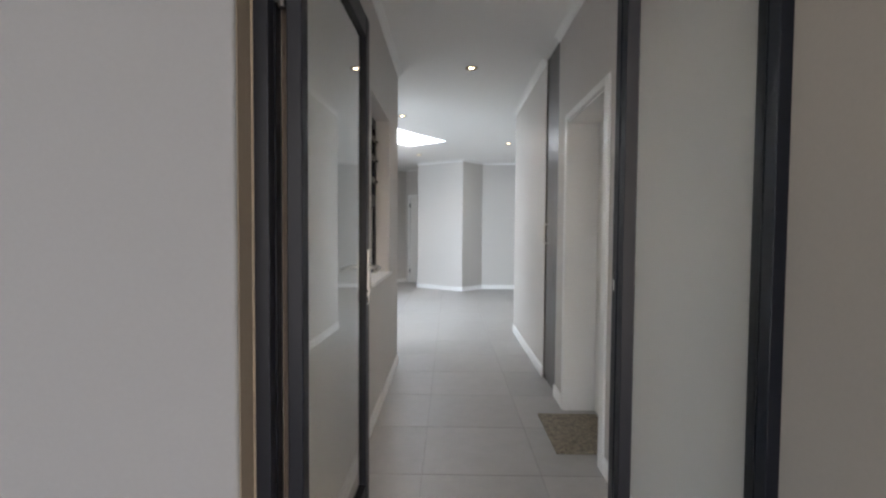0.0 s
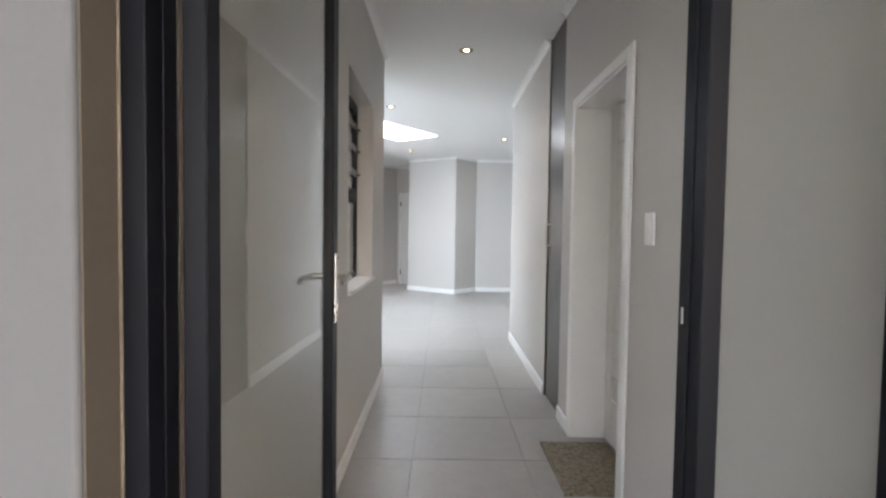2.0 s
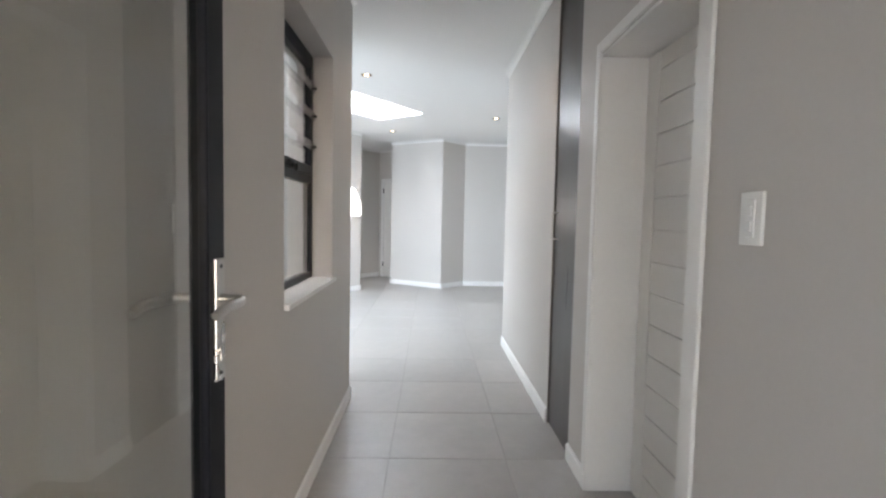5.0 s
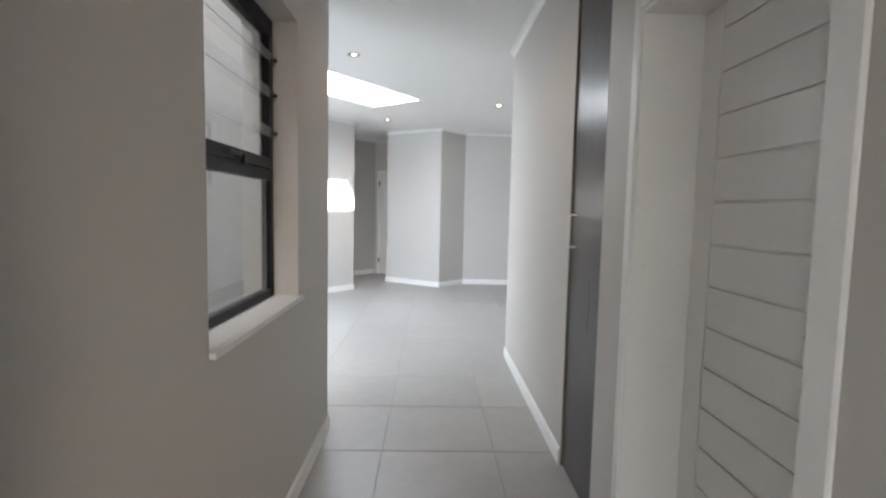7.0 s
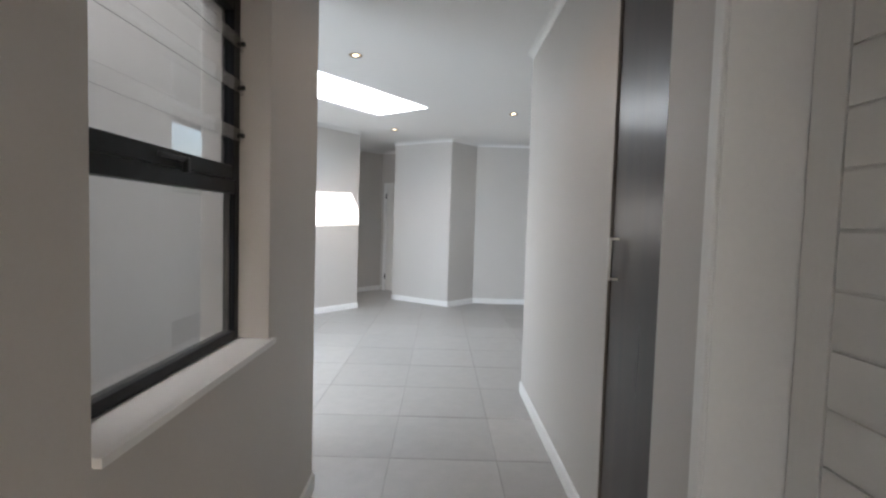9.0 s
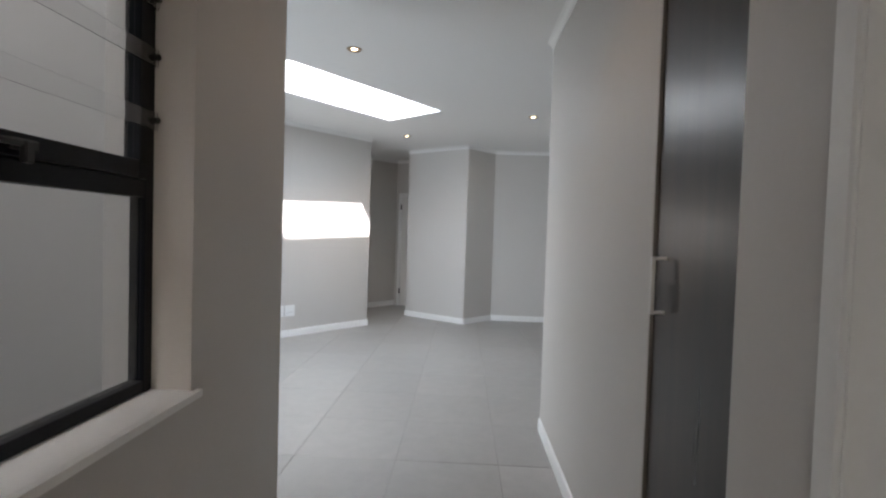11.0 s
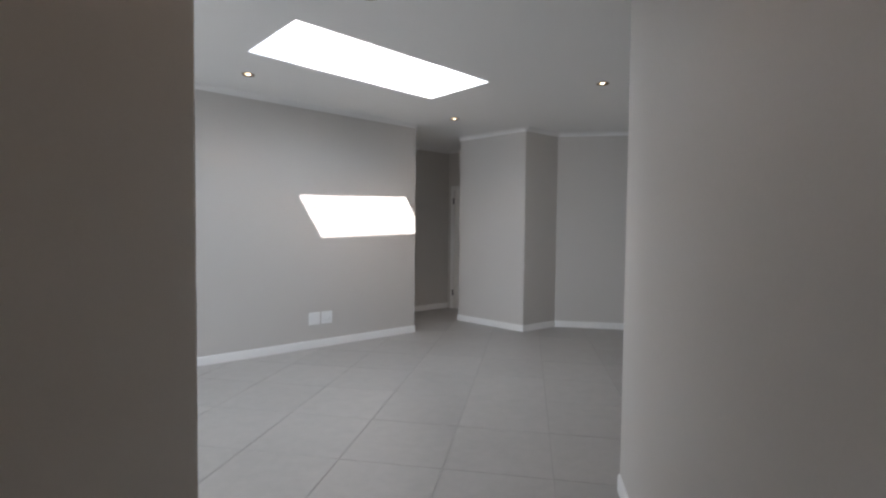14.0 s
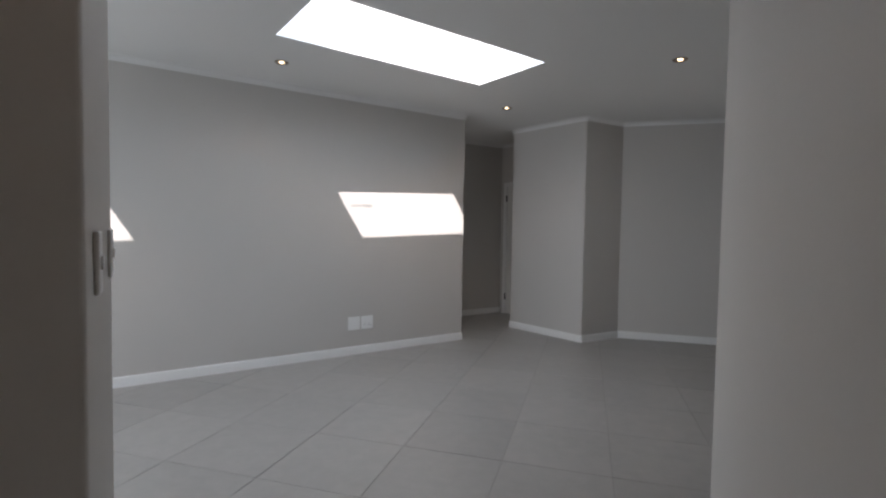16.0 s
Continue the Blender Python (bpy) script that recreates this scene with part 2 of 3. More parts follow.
# rooms behind the door and the cupboard, closed off
setting("wall_behind_door", boxes((1.15, 2.2, 2.2, 2.3, -0.05, CEILING), (1.15, 2.2, 3.5, 3.6, -0.05, CEILING), (2.2, 2.3, 2.2, 4.3, -0.05, CEILING),
                                  (1.15, 2.2, 4.2, 4.3, -0.05, CEILING)), WALL, "plain greige wall behind the door", "wall")

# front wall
setting("reveal", boxes((-0.370, -0.366, FACE + 0.010, 1.156, -0.02, 2.2)), SHADED_REVEAL, "plastered reveal beside the entrance frame with shade in its colour", "wall")
# carried up to 5.6 m out of view to keep sun off the courtyard
front_mesh = boxes((-6, -0.4, FACE, 1.3, -0.2, 5.6), (-0.369, 0.93, FACE, 1.3, 2.2, 5.6), (1.16, 5, FACE, 1.3, -0.2, 5.6))
prism(front_mesh, rounded([(-0.4, FACE), (-0.369, FACE), (-0.369, 1.3), (-0.4, 1.3)], (1,), 0.01), -0.2, 5.6)
setting("wall_front", front_mesh, SKYTONE_OUT, "plastered front wall in sky-toned grey, raised unseen to shade the courtyard", "wall")
# unseen roof added to keep sun and part of the sky off the entrance
setting("porch_roof", boxes((-4, 3, -5, FACE, 2.75, 2.95)), CEIL, "plain white unseen porch ceiling that shades the entrance", "roof")
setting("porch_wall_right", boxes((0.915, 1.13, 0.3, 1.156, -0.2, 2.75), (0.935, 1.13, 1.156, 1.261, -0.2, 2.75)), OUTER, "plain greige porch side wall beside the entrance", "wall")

# ---------------------------------------------------------------- walls of the room
SUN_A, SUN_B = Vector((-1.0, 9.51, 0)), Vector((-3.226, 6.808, 0))
SUN_U = (SUN_B - SUN_A).normalized()
SUN_N = Vector((SUN_U.y, -SUN_U.x, 0))   # to the back of the wall
if SUN_N.x > 0:
    SUN_N = -SUN_N
SUN_END = SUN_A + SUN_U * 7.2


def strip(a, b, back):
    """Plan of a wall with its face from a to b and its thickness towards back."""
    return [(p.x, p.y) for p in (a, b, b + back, a + back)]


setting("wall_sunlit", prisms((rounded(strip(SUN_A, SUN_END, SUN_N * 0.2), (0, 3)), -0.05, CEILING)), WALL, "greige wall with a bright patch of sunlight", "wall")
P_CORNER, P_LEFT, P_RIGHT = (0.372, 9.83), (-0.575, 10.46), (0.80, 10.28)
setting("wall_pier", prisms((rounded([P_CORNER, P_RIGHT, (0.80, 11.2), (-0.1, 11.3), P_LEFT], (0, 4)), -0.05, CEILING)), WALL, "greige angled wall pier across the room", "wall")
setting("wall_far", boxes((0.80, 2.5, 10.28, 10.5, -0.05, CEILING)), WALL, "greige far wall of the room", "wall")
# unseen 7 m height and outer length, added to block sun at the side window
setting("wall_right_return", boxes((1.15, 5.2, RIGHT_END - 0.22, RIGHT_END, -0.05, 7.0)), WALL, "greige wall of the room, raised unseen as a sun block", "wall")
EX, EY0, EY1, EZ0, EZ1 = 2.1, 8.1, 9.3, 1.6, 2.54
setting("wall_east", boxes((EX, EX + 0.2, 5.8, EY0, -0.05, CEILING), (EX, EX + 0.2, EY1, 10.279, -0.05, CEILING), (EX, EX + 0.2, EY0, EY1, -0.05, EZ0), (EX, EX + 0.2, EY0, EY1, EZ1, CEILING)),
        WALL, "greige side wall of the room with a window", "wall")
D_CORNER = Vector((-0.915, 11.60, 0))
D_U = Vector((0.768, -0.64, 0)).normalized()
D_V = Vector((0.64, 0.768, 0)).normalized()
setting("wall_lobby", prisms((strip(D_CORNER, D_CORNER - D_V * 3.6, -D_U * 0.2), -0.05, CEILING)), WALL, "greige wall of the dim lobby", "wall")
DW0, DW1, DWH = 0.12, 0.93, 2.0
a0, a1, a2, a3 = D_CORNER - D_U * 0.2, D_CORNER + D_U * DW0, D_CORNER + D_U * DW1, D_CORNER + D_U * 1.6
setting("wall_lobby_end", prisms((strip(a0, a1, D_V * 0.2), -0.05, CEILING), (strip(a2, a3, D_V * 0.2), -0.05, CEILING), (strip(a1, a2, D_V * 0.2), DWH, CEILING)),
        WALL, "greige lobby end wall with a doorway", "wall")
W2_U = Vector((-0.6, -0.8, 0))
W2_N = Vector((0.8, -0.6, 0))
setting("wall_courtyard", prisms((strip(STUB + W2_U * 0.25, STUB + W2_U * 4.7, W2_N * 0.56), -0.05, 3.4)), WHITE_OUT, "white plastered wall across the small courtyard", "wall")
w_end = STUB + W2_U * 4.7
s_end = SUN_END
west_u = (s_end - w_end).normalized()
west_l = (s_end - w_end).length
# opening in the unseen west wall, made up to hold a fill lamp
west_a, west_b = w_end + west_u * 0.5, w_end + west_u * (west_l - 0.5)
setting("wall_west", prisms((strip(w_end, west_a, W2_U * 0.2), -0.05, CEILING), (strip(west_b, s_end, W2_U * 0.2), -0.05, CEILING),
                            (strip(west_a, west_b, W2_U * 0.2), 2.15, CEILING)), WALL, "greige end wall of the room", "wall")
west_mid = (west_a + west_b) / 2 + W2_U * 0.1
area_lamp("west_fill_lamp", look((west_mid.x, west_mid.y, 1.08), (west_mid.x - W2_U.x, west_mid.y - W2_U.y, 1.08)), (west_b - west_a).length, 2.1, 49, (0.72, 0.87, 1.0))
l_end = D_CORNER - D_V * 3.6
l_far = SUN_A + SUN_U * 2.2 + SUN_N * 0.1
# invented opening out of view; its fill lamp brightens the lobby door
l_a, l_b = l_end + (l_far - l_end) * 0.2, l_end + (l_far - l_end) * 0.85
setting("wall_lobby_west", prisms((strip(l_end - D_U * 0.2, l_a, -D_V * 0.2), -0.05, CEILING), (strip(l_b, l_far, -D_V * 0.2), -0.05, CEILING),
                                  (strip(l_a, l_b, -D_V * 0.2), -0.05, 0.9), (strip(l_a, l_b, -D_V * 0.2), 2.1, CEILING)), WALL, "greige wall of the dim lobby with an added lamp opening", "wall")
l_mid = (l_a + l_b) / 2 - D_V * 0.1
area_lamp("lobby_fill_lamp", look((l_mid.x, l_mid.y, 1.5), (l_mid.x + D_V.x, l_mid.y + D_V.y, 1.5)), (l_b - l_a).length, 1.2, 2.4, (0.9, 0.95, 1.0))

# ---------------------------------------------------------------- skirtings and cornices
SK_H, SK_T = 0.085, 0.012


def skirting(bm, a, b, out):
    """A skirting board with a rounded top edge from a to b; out points into the room."""
    a, b, out = Vector((*a, 0)), Vector((*b, 0)), Vector((*out, 0)).normalized()
    prof = [(0, 0), (SK_T, 0), (SK_T, SK_H - 0.010), (SK_T * 0.72, SK_H - 0.003), (SK_T * 0.3, SK_H), (0, SK_H)]
    r0 = [bm.verts.new(a + out * d + Vector((0, 0, h))) for d, h in prof]
    r1 = [bm.verts.new(b + out * d + Vector((0, 0, h))) for d, h in prof]
    n = len(prof)
    for i in range(n):
        bm.faces.new((r0[i], r0[(i + 1) % n], r1[(i + 1) % n], r1[i]))
    bm.faces.new(r0)
    bm.faces.new(r1)
    bmesh.ops.recalc_face_normals(bm, faces=bm.faces[:])


def cornice(bm, a, b, out, size=0.042):
    """A small coved cornice under the ceiling from a to b."""
    a, b, out = Vector((*a, 0)), Vector((*b, 0)), Vector((*out, 0)).normalized()
    prof = [(0, CEILING), (0, CEILING - size), (0.006, CEILING - size)]
    for k in range(1, 6):
        ang = k / 6 * math.pi / 2
        prof.append((0.006 + (size - 0.006) * (1 - math.cos(ang)), CEILING - size + (size - 0.006) * math.sin(ang)))
    prof += [(size, CEILING - 0.006), (size, CEILING)]
    r0 = [bm.verts.new(a + out * d + Vector((0, 0, h))) for d, h in prof]
    r1 = [bm.verts.new(b + out * d + Vector((0, 0, h))) for d, h in prof]
    n = len(prof)
    for i in range(n):
        bm.faces.new((r0[i], r0[(i + 1) % n], r1[(i + 1) % n], r1[i]))
    bm.faces.new(r0)
    bm.faces.new(r1)
    bmesh.ops.recalc_face_normals(bm, faces=bm.faces[:])


def runs(kind, rows):
    bm = bmesh.new()
    for a, b, out in rows:
        kind(bm, a, b, out)
    return bm


sun_out = (-SUN_N.x, -SUN_N.y)
sa, sb = (SUN_A.x, SUN_A.y), (SUN_END.x, SUN_END.y)
pier_l = (-0.54, -0.84)
pier_r = (0.71, -0.70)
stub_out = (0.673, 0.739)
passage_runs = [((LEFT, 1.3), (LEFT, LEFT_END), (1, 0)), ((RIGHT, WARD_Y1), (RIGHT, RIGHT_END), (-1, 0))]
passage_skirts = passage_runs + [((RIGHT, 1.3), (RIGHT, DOOR_Y0 - 0.075), (-1, 0)), ((RIGHT, DOOR_Y1 + 0.04), (RIGHT, WARD_Y0), (-1, 0))]
passage_tops = passage_runs + [((RIGHT, 1.3), (RIGHT, WARD_Y0), (-1, 0))]
lob_a = (D_CORNER.x, D_CORNER.y)
lob_b = (l_end.x, l_end.y)
room_runs = [(sa, sb, sun_out), (P_CORNER, P_LEFT, pier_l), (P_CORNER, P_RIGHT, pier_r), ((0.80, 10.28), (EX, 10.28), (0, -1)),
             (lob_a, lob_b, (D_U.x, D_U.y)), ((LEFT, LEFT_END), (STUB.x, STUB.y), stub_out)]
for name, kind, rows, m in (("baseboard", skirting, passage_skirts, Matrix()), ("cornice", cornice, passage_tops, Matrix()),
                            ("baseboard", skirting, room_runs, Matrix()),
                            ("cornice", cornice, room_runs + [((D_CORNER + D_U * 1.5).to_tuple()[:2], lob_a, (-D_V.x, -D_V.y))], Matrix())):
    for row in rows:
        words = "white painted skirting board with a rounded top" if kind is skirting else "small white coved cornice under the ceiling"
        setting(name, runs(kind, [row]), TRIM, words, name, m, smooth=True)

# ---------------------------------------------------------------- skylights
SHAFT_H, SPLAY = 0.67, 0.60


def slanted_panel(a, b, a_top, b_top, out):
    """A board between a lower edge a-b and an upper edge, with its thickness along out."""
    bm = bmesh.new()
    low, high = Vector((0, 0, CEILING + 0.003)), Vector((0, 0, CEILING + SHAFT_H))
    inner = [bm.verts.new(p) for p in (a + low, b + low, b_top + high, a_top + high)]
    outer = [bm.verts.new(p) for p in (a + low + out, b + low + out, b_top + high + out, a_top + high + out)]
    bm.faces.new(inner)
    bm.faces.new(outer)
    for k in range(4):
        bm.faces.new((inner[k], inner[(k + 1) % 4], outer[(k + 1) % 4], outer[k]))
    bmesh.ops.recalc_face_normals(bm, faces=bm.faces[:])
    return bm


def skylight(o):
    top = thing("skylight", Matrix(), "rectangular skylight with white shaft full of daylight", "skylight", "ceiling skylights", "structure")
    plan = skylight_plan(o)
    rim = plan[:2] + [p + SKY_V * SPLAY for p in plan[2:]]
    for k, out in enumerate((-SKY_V, SKY_U, SKY_V, -SKY_U)):
        n = (k + 1) % 4
        skin = out * 0.002
        part("shaft_side", slanted_panel(plan[k] + skin, plan[n] + skin, rim[k] + skin, rim[n] + skin, out * 0.05), SHAFT, top)
    # bars added out of view to cast the dark dashes in the sun patch
    for u0 in (0.06, 0.19):
        a = o + SKY_U * u0 + SKY_V * 0.95
        part("shadow_bar", prisms((strip(a, a + SKY_U * 0.11, SKY_V * 0.012), CEILING + SHAFT_H, CEILING + SHAFT_H + 0.01)), BLACK, top, "unseen dark bar that casts a dash in the sun patch")
    return top


for o in SKYLIGHTS:
    skylight(o)
    mid = o + SKY_U * SKY_LONG / 2 + SKY_V * (SKY_WIDE + SPLAY / 2) / 2
    area_lamp("skylight_glow", pose(mid.x, mid.y, CEILING + SHAFT_H / 2, 0, 0, math.degrees(math.atan2(SKY_U.y, SKY_U.x))), SKY_LONG, SKY_WIDE + SPLAY / 2, 20,
              (0.70, 0.86, 1.0))

# added lamp for the daylight that falls in from the open porch side
area_lamp("porch_daylight", look((-0.5, -4.9, 1.4), (-0.3, 2, 1.2)), 2.4, 2.3, 3, (1.0, 0.99, 0.97))

# added lamp boosting the sky over the small courtyard outside the passage window
area_lamp("courtyard_daylight", look((-0.98, 2.6, 3.3), (-1.1, 3.2, 0)), 0.7, 0.9, 8.0, (0.97, 0.985, 1.0))

# ---------------------------------------------------------------- front door and sidelight
FRAME_Y0, FRAME_Y1, HEAD = 1.157, 1.247, 2.2
entry = thing("door_frame", Matrix(), "charcoal aluminium entrance frame with a fixed sidelight", "door frame", kind="structure")


def jamb(x0, x1, deep0, deep1, lip):
    """A frame member with a shallow groove along its middle."""
    mid = (deep0 + deep1) / 2
    return boxes((x0, x1, deep0, mid - 0.004, 0, HEAD - 0.05), (x0 + lip[0], x1 - lip[1], mid - 0.004, mid + 0.004, 0, HEAD - 0.05),
                 (x0, x1, mid + 0.004, deep1, 0, HEAD - 0.05), bevel=0.0015)


part("jamb", jamb(-0.365, -0.325, FRAME_Y0, FRAME_Y1, (0, 0.004)), ALU, entry)
part("jamb", jamb(0.884, 0.93, FRAME_Y0, FRAME_Y1, (0.003, 0)), ALU, entry)
part("mullion", jamb(0.531, 0.562, FRAME_Y0 + 0.012, 1.245, (0.003, 0.003)), ALU, entry)
part("seal_strip", boxes((-0.3245, -0.3045, 1.2475, 1.256, 0.012, HEAD - 0.052), bevel=0.002), FILLER, entry, "rough brown filler strip")
part("bead", boxes((-0.3655, -0.3605, 1.1515, 1.1568, 0.0, HEAD - 0.052), bevel=0.0015), SEALANT, entry, "aged cream sealant bead")
part("head", boxes((-0.362, 0.93, FRAME_Y0, FRAME_Y1, HEAD - 0.05, HEAD - 0.001), bevel=0.002), ALU, entry)
part("sill", boxes((-0.325, 0.884, FRAME_Y0 + 0.01, FRAME_Y1 - 0.01, -0.002, 0.012), bevel=0.002), ALU, entry)
part("sidelight_glass", boxes((0.5595, 0.8865, 1.205, 1.2105, 0.013, HEAD - 0.051)), GLASS, entry, "clear glass sidelight pane").visible_shadow = False
part("strike_plate", boxes((0.5295, 0.531, 1.226, 1.233, 1.079, 1.107), bevel=0.0006), CHROME, entry, "steel strike plate")

LEAF = pose(-0.303, 1.218, 0, 0, 0, -1.2)   # hinge at its origin, leaf along +y
LEAF_W, LEAF_T, LEAF_H = 0.921, 0.041, 2.13
leaf = thing("door_1", LEAF, "open glazed front door in charcoal aluminium", "door", kind="structure")
part("hinge_stile", boxes((0, LEAF_T, 0, 0.05, 0.012, LEAF_H), bevel=0.003), ALU, leaf)
part("lock_stile", boxes((0, LEAF_T, LEAF_W - 0.07, LEAF_W, 0.012, LEAF_H), bevel=0.003), ALU, leaf)
part("top_rail", boxes((0.001, LEAF_T - 0.001, 0.05, LEAF_W - 0.07, LEAF_H - 0.09, LEAF_H - 0.001), bevel=0.003), ALU, leaf)
part("bottom_rail", boxes((0.001, LEAF_T - 0.001, 0.05, LEAF_W - 0.07, 0.013, 0.12), bevel=0.003), ALU, leaf)
part("glass_pane", boxes((0.019, 0.025, 0.045, LEAF_W - 0.065, 0.115, LEAF_H - 0.085)), GLASS, leaf, "clear glass door pane").visible_shadow = False
for z in (0.3, 1.78):
    bm = bmesh.new()
    rod(bm, (-0.008, -0.006, z), (-0.008, -0.006, z + 0.1), 0.009)
    box(bm, -0.03, 0.0, -0.012, 0.0, z + 0.01, z + 0.09)
    part("hinge", bm, BLACK, leaf, "black hinge", True)


def lever(side):
    """A handle plate, neck and curved lever on one face of the leaf; side is 1 or -1."""
    x = LEAF_T if side > 0 else 0.0
    y = LEAF_W - 0.033
    bm = boxes((min(x, x + side * 0.007), max(x, x + side * 0.007), y - 0.019, y + 0.019, 0.905, 1.145), bevel=0.003, segments=2)
    plate = part("handle_plate", bm, CHROME, leaf, "satin steel handle plate")
    bm = bmesh.new()
    path = [(x + side * 0.006, y, 1.066), (x + side * 0.035, y, 1.066), (x + side * 0.048, y - 0.006, 1.066), (x + side * 0.054, y - 0.022, 1.065),
            (x + side * 0.055, y - 0.05, 1.064), (x + side * 0.056, y - 0.08, 1.066), (x + side * 0.055, y - 0.105, 1.062), (x + side * 0.052, y - 0.124, 1.056)]
    tube(bm, path, [0.009, 0.009, 0.0095, 0.0095, 0.009, 0.009, 0.0095, 0.0075])
    part("lever", bm, CHROME, plate, "", True)
    bm = bmesh.new()
    rod(bm, (x + side * 0.006, y, 0.965), (x + side * 0.011, y, 0.965), 0.009)
    box(bm, min(x + side * 0.006, x + side * 0.01), max(x + side * 0.006, x + side * 0.01), y - 0.004, y + 0.004, 0.945, 0.965)
    part("keyhole", bm, CHROME, plate, "", True)
    for z in (0.92, 1.13):
        bm = bmesh.new()
        rod(bm, (x + side * 0.006, y, z), (x + side * 0.0085, y, z), 0.004)
        part("screw", bm, BLACK, plate)


lever(1)
lever(-1)

# ---------------------------------------------------------------- passage window
win = thing("window_1", Matrix(), "charcoal aluminium top-hung window with clear burglar bars", "window", kind="structure")
WX0, WX1 = -0.513, -0.468
fr = 0.034
ZM = 1.448
part("window_sill", boxes((WX1 - 0.004, LEFT + 0.004, WIN_Y0, WIN_Y1, WIN_Z0 - 0.019, WIN_Z0), (LEFT + 0.004, LEFT + 0.020, WIN_Y0 - 0.002, WIN_Y1 + 0.022, WIN_Z0 - 0.0195, WIN_Z0 - 0.0004)),
     TRIM, win, "white painted sill")
part("window_frame", boxes((WX0, WX1, WIN_Y0, WIN_Y0 + fr, WIN_Z0, WIN_Z1), (WX0, WX1, WIN_Y1 - fr, WIN_Y1, WIN_Z0, WIN_Z1),
                           (WX0, WX1, WIN_Y0 + fr, WIN_Y1 - fr, WIN_Z0 + 0.001, WIN_Z0 + 0.032), (WX0, WX1, WIN_Y0 + fr, WIN_Y1 - fr, WIN_Z1 - 0.04, WIN_Z1),
                           (WX0, WX1, WIN_Y0 + fr, WIN_Y1 - fr, ZM - 0.045, ZM), bevel=0.002), ALU, win)
sash = part("sash", boxes((WX0 + 0.006, WX1 + 0.006, WIN_Y0 + fr, WIN_Y0 + fr + 0.032, ZM, WIN_Z1 - 0.04), (WX0 + 0.006, WX1 + 0.006, WIN_Y1 - fr - 0.032, WIN_Y1 - fr, ZM, WIN_Z1 - 0.04),
                          (WX0 + 0.006, WX1 + 0.006, WIN_Y0 + fr + 0.032, WIN_Y1 - fr - 0.032, ZM + 0.001, ZM + 0.045), (WX0 + 0.006, WX1 + 0.006, WIN_Y0 + fr + 0.032, WIN_Y1 - fr - 0.032, WIN_Z1 - 0.075, WIN_Z1 - 0.041),
                          bevel=0.002), ALU, win)
part("pane", boxes((WX0 + 0.03, WX0 + 0.035, WIN_Y0 + fr + 0.03, WIN_Y1 - fr - 0.03, ZM + 0.04, WIN_Z1 - 0.07)), GLASS, win).visible_shadow = False
part("pane", boxes((WX0 + 0.03, WX0 + 0.035, WIN_Y0 + fr - 0.002, WIN_Y1 - fr + 0.002, WIN_Z0 + 0.030, ZM - 0.043)), GLASS, win).visible_shadow = False
bm = boxes((WX1 + 0.006, WX1 + 0.016, 3.40, 3.46, ZM + 0.012, ZM + 0.034), (WX1 + 0.014, WX1 + 0.03, 3.415, 3.435, ZM - 0.01, ZM + 0.03), (WX1 + 0.014, WX1 + 0.026, 3.30, 3.43, ZM + 0.018, ZM + 0.03), bevel=0.003)
part("catch", bm, BLACK, win, "black window catch")
for z in (1.60, 1.76, 1.905):
    bar = part("burglar_bar", boxes((WX1 + 0.008, WX1 + 0.011, WIN_Y0 + 0.005, WIN_Y1 - 0.005, z - 0.022, z + 0.022)), ACRYLIC, win, "clear acrylic burglar bar")
    for y in (WIN_Y0 + 0.018, WIN_Y1 - 0.018):
        bm = bmesh.new()
        rod(bm, (WX1 + 0.012, y, z), (WX1 + 0.022, y, z), 0.008)
        part("bolt", bm, BLACK, bar, "black bolt cap", True)

# window in the room's side wall and the hedge that it shows
win2 = thing("window_2", Matrix(), "charcoal aluminium side window towards the garden", "window", kind="structure")
part("window_frame", boxes((EX + 0.08, EX + 0.13, EY0, EY0 + 0.04, EZ0, EZ1), (EX + 0.08, EX + 0.13, EY1 - 0.04, EY1, EZ0, EZ1), (EX + 0.08, EX + 0.13, EY0 + 0.04, EY1 - 0.04, EZ0, EZ0 + 0.04),
                           (EX + 0.08, EX + 0.13, EY0 + 0.04, EY1 - 0.04, EZ1 - 0.04, EZ1), bevel=0.002), ALU, win2)
part("pane", boxes((EX + 0.10, EX + 0.105, EY0 + 0.038, EY1 - 0.038, EZ0 + 0.038, EZ1 - 0.038)), GLASS, win2).visible_shadow = False


def hedge_mesh(x0, x1, y0, y1, top, count, seed):
    rnd = random.Random(seed)
    verts, faces = [], []
    for _ in range(count):
        c = Vector((rnd.uniform(x0, x1), rnd.uniform(y0, y1), rnd.uniform(-0.2, top)))
        c.z += 0.25 * noise.noise(Vector((c.x * 1.3, c.y * 1.3, 0)))
        turn = Euler((rnd.uniform(0, 3), rnd.uniform(0, 3), rnd.uniform(0, 6.3))).to_matrix()
        k = rnd.uniform(0.04, 0.08)
        n = len(verts)
        verts += [c + turn @ Vector(p) * k for p in ((-1, 0, 0), (-0.2, 0.42, 0.06), (1, 0, -0.05), (-0.2, -0.42, 0.06))]
        faces.append((n, n + 1, n + 2, n + 3))
    data = bpy.data.meshes.new("hedge")
    data.from_pydata([tuple(v) for v in verts], [], faces)
    data.materials.append(LEAFY)
    return data


tagged(new("hedge", hedge_mesh(3.6, 4.5, 9.6, 13.6, 2.2, 12000, 3)), "dense green garden hedge outside the window", "hedge", kind="stuff")

